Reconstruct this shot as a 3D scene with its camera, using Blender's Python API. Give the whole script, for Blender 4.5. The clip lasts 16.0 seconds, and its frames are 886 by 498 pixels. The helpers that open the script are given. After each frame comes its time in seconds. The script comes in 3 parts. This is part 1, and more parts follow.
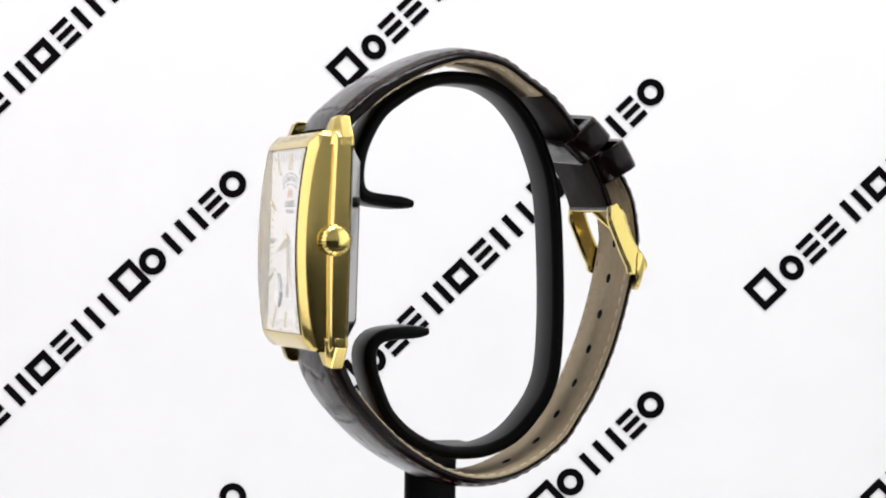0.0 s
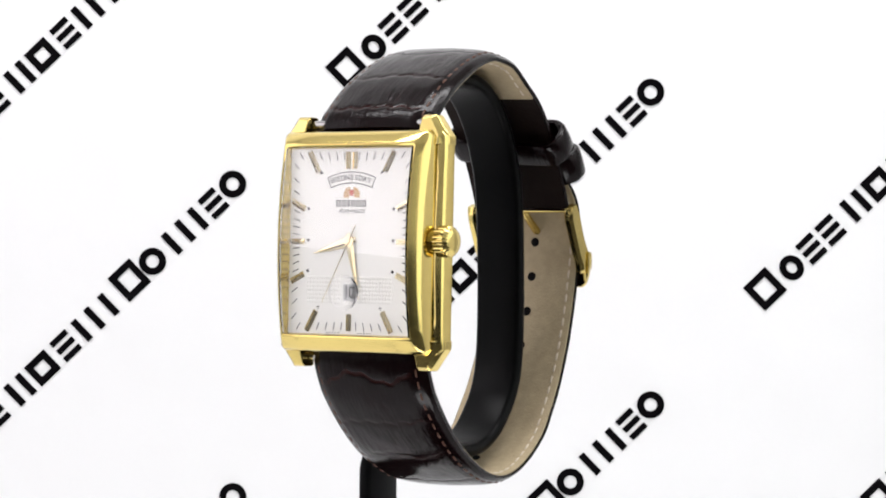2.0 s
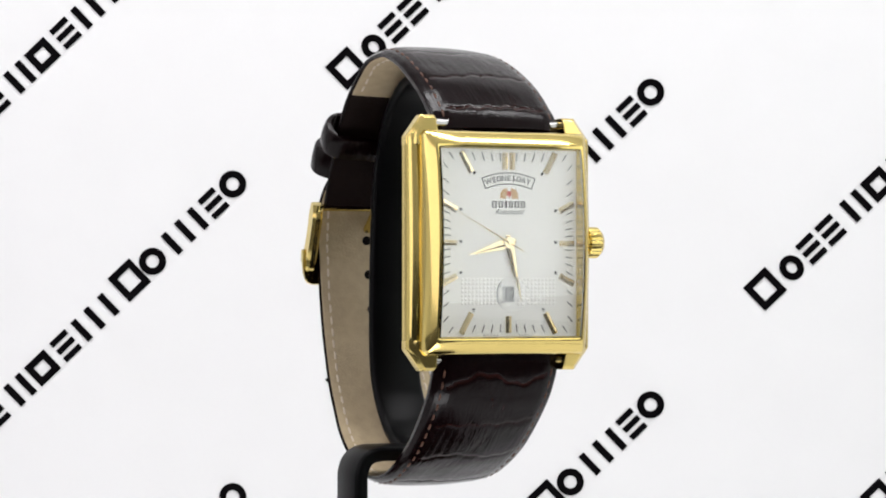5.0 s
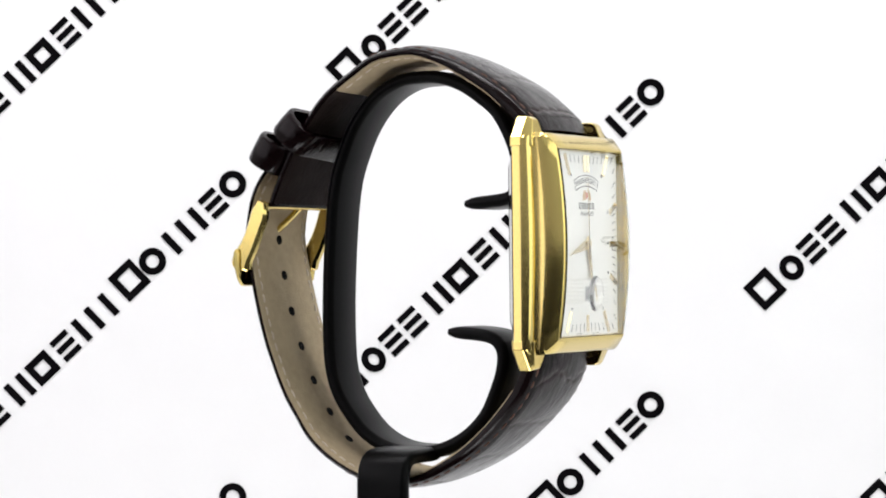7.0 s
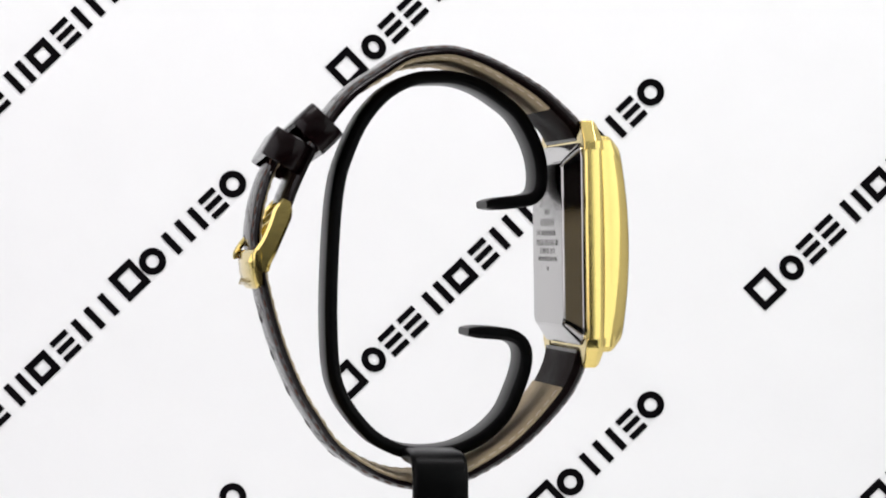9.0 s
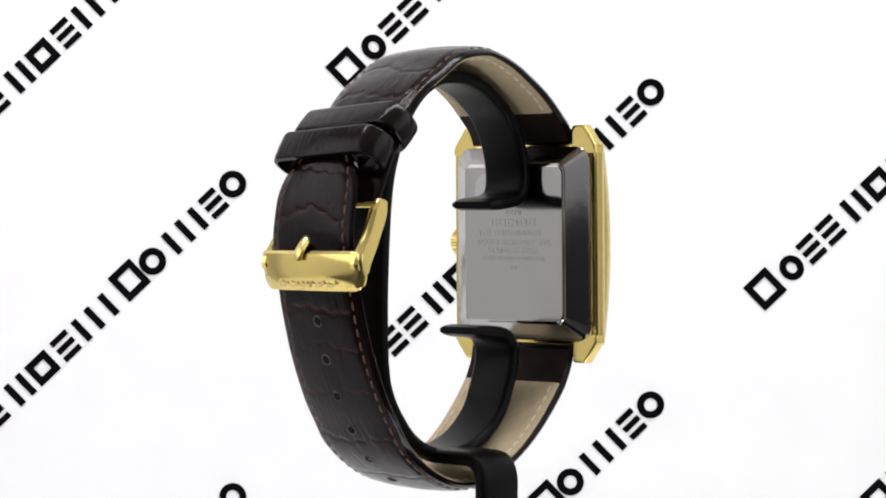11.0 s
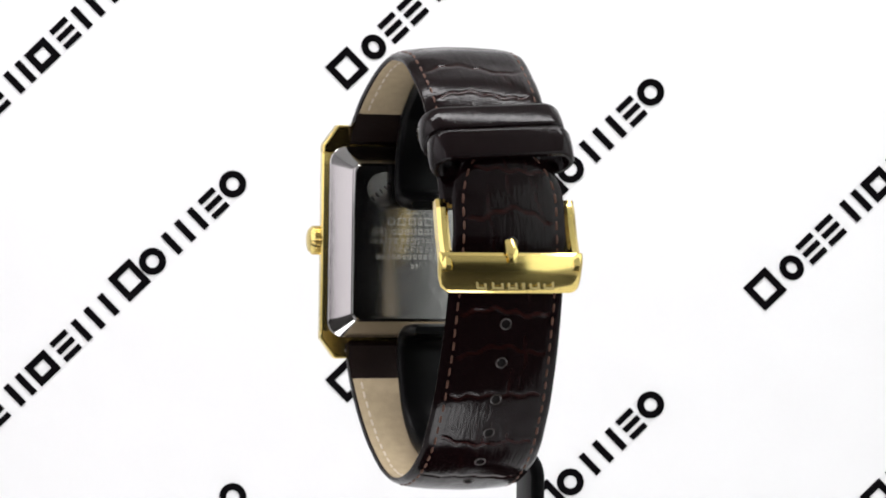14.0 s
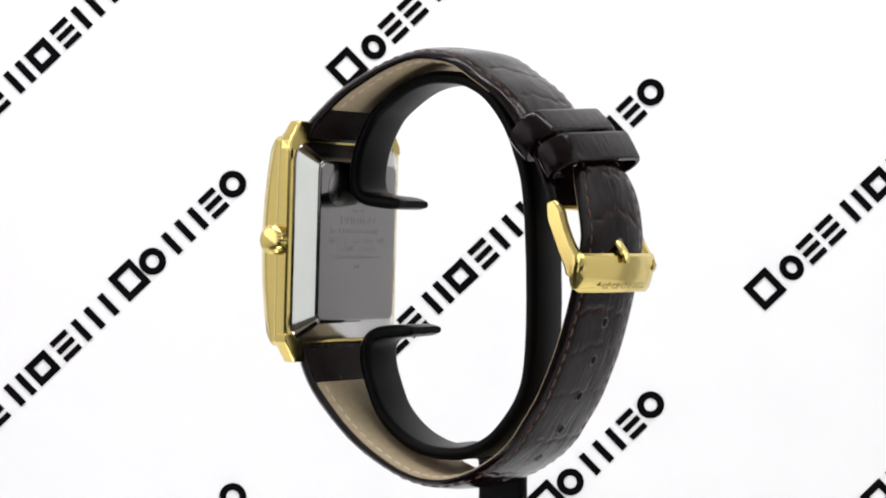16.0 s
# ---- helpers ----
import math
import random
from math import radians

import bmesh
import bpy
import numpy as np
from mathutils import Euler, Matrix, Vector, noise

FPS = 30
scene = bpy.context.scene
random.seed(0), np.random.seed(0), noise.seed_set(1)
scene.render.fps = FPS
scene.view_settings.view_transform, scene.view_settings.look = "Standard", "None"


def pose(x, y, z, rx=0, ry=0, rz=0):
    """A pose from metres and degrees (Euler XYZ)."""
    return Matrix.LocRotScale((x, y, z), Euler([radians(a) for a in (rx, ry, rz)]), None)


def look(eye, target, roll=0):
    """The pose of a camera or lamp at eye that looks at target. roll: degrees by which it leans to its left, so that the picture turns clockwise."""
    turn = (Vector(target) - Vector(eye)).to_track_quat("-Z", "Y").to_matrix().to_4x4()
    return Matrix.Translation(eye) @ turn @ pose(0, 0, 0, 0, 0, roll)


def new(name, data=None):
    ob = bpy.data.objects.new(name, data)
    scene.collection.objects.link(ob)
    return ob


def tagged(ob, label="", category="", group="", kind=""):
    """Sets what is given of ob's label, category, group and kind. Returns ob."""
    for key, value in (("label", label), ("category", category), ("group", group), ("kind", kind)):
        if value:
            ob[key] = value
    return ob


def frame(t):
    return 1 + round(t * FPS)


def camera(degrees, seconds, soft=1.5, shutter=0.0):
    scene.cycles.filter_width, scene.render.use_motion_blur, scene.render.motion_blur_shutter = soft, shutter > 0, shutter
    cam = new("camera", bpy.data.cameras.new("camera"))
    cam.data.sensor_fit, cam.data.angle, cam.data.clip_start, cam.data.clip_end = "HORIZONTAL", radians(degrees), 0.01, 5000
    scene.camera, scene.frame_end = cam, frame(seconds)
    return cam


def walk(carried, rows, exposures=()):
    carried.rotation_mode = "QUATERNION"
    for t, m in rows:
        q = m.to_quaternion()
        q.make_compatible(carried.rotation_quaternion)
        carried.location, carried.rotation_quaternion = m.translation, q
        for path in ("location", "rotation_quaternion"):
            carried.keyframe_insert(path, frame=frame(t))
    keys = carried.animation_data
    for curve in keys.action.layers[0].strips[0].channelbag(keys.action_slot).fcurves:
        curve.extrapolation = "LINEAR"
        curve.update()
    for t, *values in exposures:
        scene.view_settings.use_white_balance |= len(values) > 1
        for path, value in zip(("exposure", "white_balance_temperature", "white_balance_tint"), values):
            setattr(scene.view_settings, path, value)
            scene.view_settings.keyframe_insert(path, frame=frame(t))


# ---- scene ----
MM = 0.001
cam = camera(19.07, 16.0, soft=1.9)
EYE = pose(0, -0.430, 0, 90 - 0.195, 0, 0) @ pose(0, 0, 0, 0, 0, 0.5)
walk(cam, [(0.0, EYE), (16.0, EYE)],
     exposures=[(0.0, 0.05), (0.6, 0.07), (2.4, 0.11), (3.3, -0.09), (4.2, -0.10), (6.0, 0.11), (7.5, 0.11), (8.1, 0.04), (8.6, 0.01), (9.2, 0.01), (10.5, 0.12), (16.0, 0.12)])

# the turning of the stand: seconds, degrees about the upright axis
TURN = [(0.0, -71.4), (0.5, -61.7), (1.0, -52.0), (1.5, -42.4), (2.0, -33.0), (2.5, -23.9), (3.0, -14.6), (3.5, -5.0), (4.0, 4.8), (4.5, 14.5),
        (5.0, 24.1), (5.5, 33.8), (6.0, 43.4), (6.5, 53.1), (7.0, 62.7), (7.5, 72.3), (8.0, 81.9), (8.5, 91.5), (9.0, 101.1), (9.5, 110.5),
        (10.0, 119.8), (10.5, 129.2), (11.0, 138.5), (11.5, 147.9), (12.0, 157.6), (12.5, 167.3), (13.0, 177.1), (13.5, 187.1), (14.0, 197.2), (14.5, 207.1),
        (15.0, 216.9), (15.5, 226.7), (16.0, 236.5)]

# ---- world and lights ----
world = bpy.data.worlds.new("world")
scene.world = world
world.use_nodes = True
world.node_tree.nodes["Background"].inputs[0].default_value = (0.9, 0.95, 1.0, 1)
world.node_tree.nodes["Background"].inputs[1].default_value = 0.05


def area_lamp(name, eye, target, sx, sy, watts, colour=(1, 1, 1)):
    data = bpy.data.lights.new(name, "AREA")
    data.shape, data.size, data.size_y, data.energy, data.color = "RECTANGLE", sx, sy, watts, colour
    ob = new(name, data)
    ob.matrix_world = look(eye, target)
    return ob


area_lamp("lamp_overhead", (0, -0.02, 0.385), (0, -0.02, 0), 0.60, 0.045, 1.8, (1.0, 0.985, 1.0))
area_lamp("softbox_west", (-0.405, -0.24, 0.12), (0, -0.22, 0.08), 0.68, 0.50, 1.4, (1.0, 0.93, 1.0))
area_lamp("softbox_east", (0.405, -0.24, 0.12), (0, -0.22, 0.08), 0.68, 0.50, 1.4, (0.93, 1.0, 0.97))
area_lamp("lamp_low", (0, -0.070, -0.132), (0, -0.02, -0.02), 0.07, 0.035, 0.05, (1.0, 0.99, 1.0))


# ---- materials ----
def material(name, colour, rough=0.5, metal=0.0, vary=0.0, scale=300.0, bump=0.0, bump_scale=800.0, second=None, coat=0.0, spec=0.5):
    """Principled surface with two scales of noise in colour, roughness and relief."""
    mat = bpy.data.materials.new(name)
    mat.use_nodes = True
    nt = mat.node_tree
    p = nt.nodes["Principled BSDF"]
    p.inputs["Base Color"].default_value = (*colour, 1)
    p.inputs["Roughness"].default_value = rough
    p.inputs["Metallic"].default_value = metal
    p.inputs["Coat Weight"].default_value = coat
    p.inputs["Coat Roughness"].default_value = 0.15
    p.inputs["Specular IOR Level"].default_value = spec
    tc = nt.nodes.new("ShaderNodeTexCoord")
    if vary:
        n1 = nt.nodes.new("ShaderNodeTexNoise")
        n1.inputs["Scale"].default_value = scale
        n1.inputs["Detail"].default_value = 6
        nt.links.new(tc.outputs["Object"], n1.inputs["Vector"])
        mix = nt.nodes.new("ShaderNodeMix")
        mix.data_type = "RGBA"
        mix.inputs[6].default_value = (*[c * (1 - vary) for c in colour], 1)
        mix.inputs[7].default_value = (*(second or [min(1, c * (1 + vary)) for c in colour]), 1)
        nt.links.new(n1.outputs["Fac"], mix.inputs[0])
        nt.links.new(mix.outputs[2], p.inputs["Base Color"])
        mr = nt.nodes.new("ShaderNodeMapRange")
        mr.inputs["To Min"].default_value = rough * (1 - vary)
        mr.inputs["To Max"].default_value = min(1, rough * (1 + vary))
        n3 = nt.nodes.new("ShaderNodeTexNoise")
        n3.inputs["Scale"].default_value = scale * 0.3
        nt.links.new(tc.outputs["Object"], n3.inputs["Vector"])
        nt.links.new(n3.outputs["Fac"], mr.inputs["Value"])
        nt.links.new(mr.outputs["Result"], p.inputs["Roughness"])
    if bump:
        n2 = nt.nodes.new("ShaderNodeTexNoise")
        n2.inputs["Scale"].default_value = bump_scale
        n2.inputs["Detail"].default_value = 5
        nt.links.new(tc.outputs["Object"], n2.inputs["Vector"])
        b = nt.nodes.new("ShaderNodeBump")
        b.inputs["Strength"].default_value = bump
        b.inputs["Distance"].default_value = 0.0003
        nt.links.new(n2.outputs["Fac"], b.inputs["Height"])
        nt.links.new(b.outputs["Normal"], p.inputs["Normal"])
    return mat


def leather_material():
    """Dark brown glazed leather: long fine wrinkles and redder creases, in the strap's own lengths."""
    mat = bpy.data.materials.new("glazed_leather")
    mat.use_nodes = True
    nt = mat.node_tree
    p = nt.nodes["Principled BSDF"]
    uv = nt.nodes.new("ShaderNodeUVMap")
    uv.uv_map = "strap"
    mp = nt.nodes.new("ShaderNodeMapping")
    mp.inputs["Scale"].default_value = (1.6, 0.22, 1)
    wr = nt.nodes.new("ShaderNodeTexNoise")
    wr.inputs["Scale"].default_value, wr.inputs["Detail"].default_value, wr.inputs["Distortion"].default_value = 1.0, 5, 0.6
    nt.links.new(uv.outputs["UV"], mp.inputs["Vector"])
    nt.links.new(mp.outputs["Vector"], wr.inputs["Vector"])
    big = nt.nodes.new("ShaderNodeTexNoise")
    big.inputs["Scale"].default_value = 0.16
    nt.links.new(uv.outputs["UV"], big.inputs["Vector"])
    fine = nt.nodes.new("ShaderNodeTexVoronoi")
    fine.inputs["Scale"].default_value = 3.5
    nt.links.new(uv.outputs["UV"], fine.inputs["Vector"])
    add = nt.nodes.new("ShaderNodeMath")
    add.operation = "MULTIPLY_ADD"
    add.inputs[1].default_value = 0.06
    nt.links.new(fine.outputs["Distance"], add.inputs[0])
    mul = nt.nodes.new("ShaderNodeMath")
    mul.operation = "MULTIPLY"
    nt.links.new(wr.outputs["Fac"], mul.inputs[0])
    nt.links.new(big.outputs["Fac"], mul.inputs[1])
    nt.links.new(mul.outputs[0], add.inputs[2])
    b = nt.nodes.new("ShaderNodeBump")
    b.inputs["Strength"].default_value, b.inputs["Distance"].default_value = 0.30, 0.0005
    nt.links.new(add.outputs[0], b.inputs["Height"])
    nt.links.new(b.outputs["Normal"], p.inputs["Normal"])
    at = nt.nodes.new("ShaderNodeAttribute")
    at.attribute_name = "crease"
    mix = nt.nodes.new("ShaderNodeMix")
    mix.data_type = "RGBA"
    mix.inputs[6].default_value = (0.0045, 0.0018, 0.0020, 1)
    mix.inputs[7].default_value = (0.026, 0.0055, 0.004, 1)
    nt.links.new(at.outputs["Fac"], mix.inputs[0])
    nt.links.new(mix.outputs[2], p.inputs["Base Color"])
    p.inputs["Specular IOR Level"].default_value = 0.12
    mr = nt.nodes.new("ShaderNodeMapRange")
    mr.inputs["To Min"].default_value, mr.inputs["To Max"].default_value = 0.05, 0.16
    nt.links.new(big.outputs["Fac"], mr.inputs["Value"])
    nt.links.new(mr.outputs["Result"], p.inputs["Roughness"])
    return mat


def glass_material():
    mat = bpy.data.materials.new("mineral_glass")
    mat.use_nodes = True
    p = mat.node_tree.nodes["Principled BSDF"]
    p.inputs["Base Color"].default_value = (1, 1, 1, 1)
    p.inputs["Roughness"].default_value = 0.0
    p.inputs["IOR"].default_value = 1.5
    p.inputs["Transmission Weight"].default_value = 1.0
    return mat


GOLD = material("polished_gold_plate", (0.68, 0.53, 0.18), 0.14, 1.0, 0.06, 120, 0.03, 400)
GOLD_PALE = material("gold_index_metal", (0.80, 0.68, 0.42), 0.12, 1.0, 0.08, 900)
STEEL = material("polished_steel", (0.36, 0.35, 0.342), 0.10, 1.0, 0.05, 90, 0.02, 500)
SEAL = material("silver_film", (0.44, 0.43, 0.42), 0.22, 1.0, 0.08, 900)
ENGRAVED = material("engraved_steel", (0.34, 0.33, 0.32), 0.24, 1.0, 0.15, 2000)
ETCHED = material("etched_gold", (0.45, 0.36, 0.16), 0.5, 1.0, 0.15, 2000)
LEATHER = leather_material()
DULL_LEATHER = material("dull_leather", (0.010, 0.005, 0.004), 0.65, 0, 0.3, 600, 0.4, 1800, spec=0.1)
LINING = material("beige_lining", (0.44, 0.35, 0.22), 0.85, 0, 0.18, 700, 0.35, 2500)
THREAD = material("brown_thread", (0.07, 0.024, 0.010), 0.7, 0, 0.4, 3000)
THREAD_PALE = material("beige_thread", (0.62, 0.54, 0.42), 0.8, 0, 0.2, 3000)
# near-black colour stands for the shade inside the punched holes
HOLE_SHADE = material("hole_edge", (0.004, 0.003, 0.003), 0.9, 0, 0.3, 3000, spec=0.1)
HOLE_RIM = material("worn_hole_edge", (0.016, 0.010, 0.008), 0.4, 0, 0.3, 2500)
PLASTIC = material("black_satin_plastic", (0.0022, 0.0022, 0.0024), 0.32, 0, 0.15, 200, 0.06, 1800, spec=0.06)
DIAL = material("silver_white_dial", (0.82, 0.815, 0.77), 0.42, 0.05, 0.03, 2500, 0.05, 5000)
INK = material("black_print", (0.0032, 0.0028, 0.0034), 0.6, 0, 0.2, 400, spec=0.02)
INK_RED = material("red_print", (0.50, 0.06, 0.03), 0.5, 0, 0.2, 4000)
EMBLEM = material("gold_print", (0.55, 0.36, 0.16), 0.5, 0, 0.25, 5000)
DATE_CARD = material("date_card", (0.40, 0.40, 0.39), 0.6, 0, 0.05, 3000)
PAPER = material("white_paper", (0.84, 0.84, 0.84), 0.75, 0, 0.02, 60, 0.05, 900)
WALL = material("white_side_cloth", (0.75, 0.75, 0.75), 0.9, 0, 0.03, 40, 0.1, 700)
TABLE = material("dark_table", (0.03, 0.028, 0.026), 0.5, 0, 0.3, 40, 0.1, 300)
GREY = material("dark_reflection_panel", (0.02, 0.02, 0.02), 0.9, 0, 0.08, 40, 0.1, 700)
# grey stands for the weaker light in the back corners
DIM_WALL = material("dimmed_wall_grey", (0.52, 0.52, 0.52), 0.9, 0, 0.08, 40, 0.1, 700)
LIGHT_WALL = material("pale_wall_paint", (0.42, 0.42, 0.42), 0.9, 0, 0.08, 40, 0.1, 700)
GLASS = glass_material()


# ---- mesh helpers ----
def part(name, bm, mat, parent=None, label="", m=None, smooth=True, bevel=0.0, crisp=32):
    """Links a bmesh as one mesh object under a thing or a part."""
    me = bpy.data.meshes.new(name)
    bmesh.ops.recalc_face_normals(bm, faces=bm.faces)
    bm.to_mesh(me)
    bm.free()
    me.materials.append(mat)
    if smooth:
        me.polygons.foreach_set("use_smooth", [True] * len(me.polygons))
        me.set_sharp_from_angle(angle=radians(crisp))
    ob = new(name, me)
    if parent is not None:
        ob.parent = parent
    if m is not None:
        ob.matrix_basis = m
    if bevel:
        mod = ob.modifiers.new("bevel", "BEVEL")
        mod.width, mod.segments, mod.limit_method, mod.angle_limit = bevel, 2, "ANGLE", radians(30)
        mod.harden_normals = True
    if label:
        tagged(ob, label)
    return ob


def again(ob, m, parent=None, name=None):
    """One more object on the same mesh."""
    o = new(name or ob.name.split(".")[0], ob.data)
    o.parent = parent or ob.parent
    o.matrix_basis = m
    for key in ("label",):
        if key in ob:
            o[key] = ob[key]
    return o


def curve_points(ctrl, step):
    """A smooth line through the control points, evenly spaced."""
    pts = [Vector(p) for p in ctrl]
    dense = []
    for i in range(len(pts) - 1):
        a, b, c, d = pts[max(i - 1, 0)], pts[i], pts[i + 1], pts[min(i + 2, len(pts) - 1)]
        for k in range(12):
            t = k / 12
            dense.append(0.5 * ((2 * b) + (c - a) * t + (2 * a - 5 * b + 4 * c - d) * t * t + (3 * b - a - 3 * c + d) * t ** 3))
    dense.append(pts[-1])
    lengths = [0.0]
    for p, q in zip(dense, dense[1:]):
        lengths.append(lengths[-1] + (q - p).length)
    n = max(2, round(lengths[-1] / step))
    out, j = [], 0
    for i in range(n + 1):
        s = lengths[-1] * i / n
        while j < len(dense) - 2 and lengths[j + 1] < s:
            j += 1
        span = lengths[j + 1] - lengths[j] or 1
        out.append(dense[j].lerp(dense[j + 1], (s - lengths[j]) / span))
    return out


def loft(bm, rings, closed=True, cap=(True, True)):
    """Skins rows of points, each a closed ring."""
    rows = [[bm.verts.new(p) for p in r] for r in rings]
    n = len(rows[0])
    for a, b in zip(rows, rows[1:]):
        for i in range(n if closed else n - 1):
            bm.faces.new((a[i], a[(i + 1) % n], b[(i + 1) % n], b[i]))
    if cap[0]:
        bm.faces.new(rows[0])
    if cap[1]:
        bm.faces.new(rows[-1])
    return rows


def box(bm, lo, hi, m=None):
    vs = bmesh.ops.create_cube(bm, size=1)["verts"]
    for v in vs:
        v.co = Vector([(l + h) / 2 + c * (h - l) for l, h, c in zip(lo, hi, v.co)])
        if m is not None:
            v.co = m @ v.co
    return vs


def prism(bm, outline, a, b, place):
    """An outline (u, v) drawn out from a to b; place(u, v, w) gives the point."""
    return loft(bm, [[place(u, v, a) for u, v in outline], [place(u, v, b) for u, v in outline]])


def ellipse_ring(r0, r1, n, centre, ax, ay):
    return [centre + ax * (r0 * math.cos(2 * math.pi * i / n)) + ay * (r1 * math.sin(2 * math.pi * i / n)) for i in range(n)]


def rounded(w, h, r, seg=4):
    """Outline of a rounded rectangle w by h."""
    out = []
    for cx, cy, a0 in ((w / 2 - r, h / 2 - r, 0), (-w / 2 + r, h / 2 - r, 90), (-w / 2 + r, -h / 2 + r, 180), (w / 2 - r, -h / 2 + r, 270)):
        for k in range(seg + 1):
            a = radians(a0 + 90 * k / seg)
            out.append((cx + r * math.cos(a), cy + r * math.sin(a)))
    return out


def text_bmesh(words, size, depth, bold=0.0, slant=0.0):
    """Letters of the built-in font as a thin mesh, centred, in x and y."""
    cu = bpy.data.curves.new("letters", "FONT")
    cu.body, cu.size, cu.align_x, cu.align_y, cu.extrude, cu.resolution_u = words, size, "CENTER", "CENTER", depth / 2, 3
    cu.offset, cu.shear = bold * size, slant
    ob = bpy.data.objects.new("letters", cu)
    scene.collection.objects.link(ob)
    me = bpy.data.meshes.new_from_object(ob.evaluated_get(bpy.context.evaluated_depsgraph_get()))
    bm = bmesh.new()
    bm.from_mesh(me)
    bpy.data.objects.remove(ob)
    bpy.data.meshes.remove(me)
    bpy.data.curves.remove(cu)
    return bm


# ---- the place: paper sheet, floor and white cloth round it ----
BACK_Y, FLOOR_Z, SIDE, TOP_Z, FRONT_Y = 0.150, -0.140, 0.42, 0.40, -0.60


def plate(name, lo, hi, mat, label, kind="structure"):
    bm = bmesh.new()
    box(bm, lo, hi)
    return tagged(part(name, bm, mat, smooth=False), label, name.split("_")[0], kind=kind)


PAPER_X, CLOTH_Y = 0.27, 0.11
backdrop = plate("backdrop", (-PAPER_X, BACK_Y, FLOOR_Z), (PAPER_X, BACK_Y + 0.004, TOP_Z), PAPER, "white paper backdrop with black slanted printed marks")
SHEET_Y = -0.085
floor = plate("floor", (-SIDE, SHEET_Y, FLOOR_Z - 0.006), (SIDE, BACK_Y + 0.004, FLOOR_Z), PAPER, "white paper floor with black slanted printed marks")
# unseen corner walls, greyed to dim what steel and leather reflect there
for side, word in ((-1, "west"), (1, "east")):
    lo, hi = sorted((side * PAPER_X, side * SIDE))
    plate("wall_back_" + word, (lo, BACK_Y, FLOOR_Z), (hi, BACK_Y + 0.004, TOP_Z), DIM_WALL, "unseen wall beside the paper, greyed for the dim corner")
    lo, hi = sorted((side * SIDE, side * (SIDE + 0.006)))
    plate("wall_corner_" + word, (lo, CLOTH_Y, FLOOR_Z - 0.006), (hi, BACK_Y + 0.004, TOP_Z), DIM_WALL, "unseen wall beside the paper, greyed for the dim corner")
plate("table", (-SIDE, FRONT_Y, FLOOR_Z - 0.010), (SIDE, SHEET_Y, FLOOR_Z - 0.003), TABLE, "dark table top under the paper sheet")
plate("wall_west", (-SIDE - 0.006, FRONT_Y, FLOOR_Z - 0.006), (-SIDE, CLOTH_Y, TOP_Z), WALL, "plain white cloth beside the photo table")
plate("wall_east", (SIDE, FRONT_Y, FLOOR_Z - 0.006), (SIDE + 0.006, CLOTH_Y, TOP_Z), WALL, "plain white cloth beside the photo table")
# unseen ceiling kept white as an added reflector to brighten the top bezel
plate("ceiling", (-SIDE - 0.006, FRONT_Y, TOP_Z), (SIDE + 0.006, BACK_Y + 0.004, TOP_Z + 0.006), WALL, "unseen white reflector cloth added over the photo table")
DARK_TOP_Z = 0.006
plate("wall_front", (-SIDE - 0.006, FRONT_Y - 0.006, DARK_TOP_Z), (SIDE + 0.006, FRONT_Y, TOP_Z + 0.006), LIGHT_WALL, "plain pale wall behind the camera")
# unseen black panel, added so low front reflections on metal and leather go dark
plate("curtain_front", (-SIDE - 0.006, FRONT_Y - 0.006, FLOOR_Z - 0.006), (SIDE + 0.006, FRONT_Y, DARK_TOP_Z), GREY, "unseen black panel added for dark reflections from the camera side")

# printed shop marks: a plain shape for each letter
MARKS = [("frame", 0, 54, 57), ("ring", 66, 42, 46), ("bars", 117, 43, 46), ("bars", 164, 44, 46), ("posts", 225, 40, 46), ("frame", 276, 48, 46), ("bars", 338, 44, 46),
         ("posts", 390, 44, 46), ("post", 439, 46, 46), ("frame", 492, 53, 57), ("ring", 547, 48, 48), ("post", 595, 46, 46), ("posts", 644, 44, 46), ("bars", 702, 42, 46), ("ring", 744, 48, 48)]


def mark_shapes(bm, place):
    """One row of plain shapes: hollow frames, rings, bars. place(u, v) in parts of the view."""
    def slab(u0, v0, u1, v1):
        bm.faces.new([bm.verts.new(place(u, v)) for u, v in ((u0, v0), (u1, v0), (u1, v1), (u0, v1))])

    w = 12.5
    for kind, u, wide, h in MARKS:
        if kind == "frame":
            slab(u, 0, u + w, h), slab(u + wide - w, 0, u + wide, h), slab(u + w, h - w, u + wide - w, h), slab(u + w, 0, u + wide - w, w)
        elif kind == "ring":
            n = 32
            rows = [[bm.verts.new(place(u + wide / 2 + (wide / 2 - d) * math.cos(2 * math.pi * i / n), h / 2 + (h / 2 - d) * math.sin(2 * math.pi * i / n))) for i in range(n)] for d in (0, w)]
            for i in range(n):
                bm.faces.new((rows[0][i], rows[0][(i + 1) % n], rows[1][(i + 1) % n], rows[1][i]))
        elif kind == "bars":
            for v in (0, (h - w * 0.85) / 2, h - w * 0.85):
                slab(u, v, u + wide * 0.86, v + w * 0.85)
        elif kind == "posts":
            slab(u, 0, u + w, h), slab(u + wide - w, 0, u + wide, h)
        else:
            slab(u + wide / 2 - w / 2, 0, u + wide / 2 + w / 2, h)


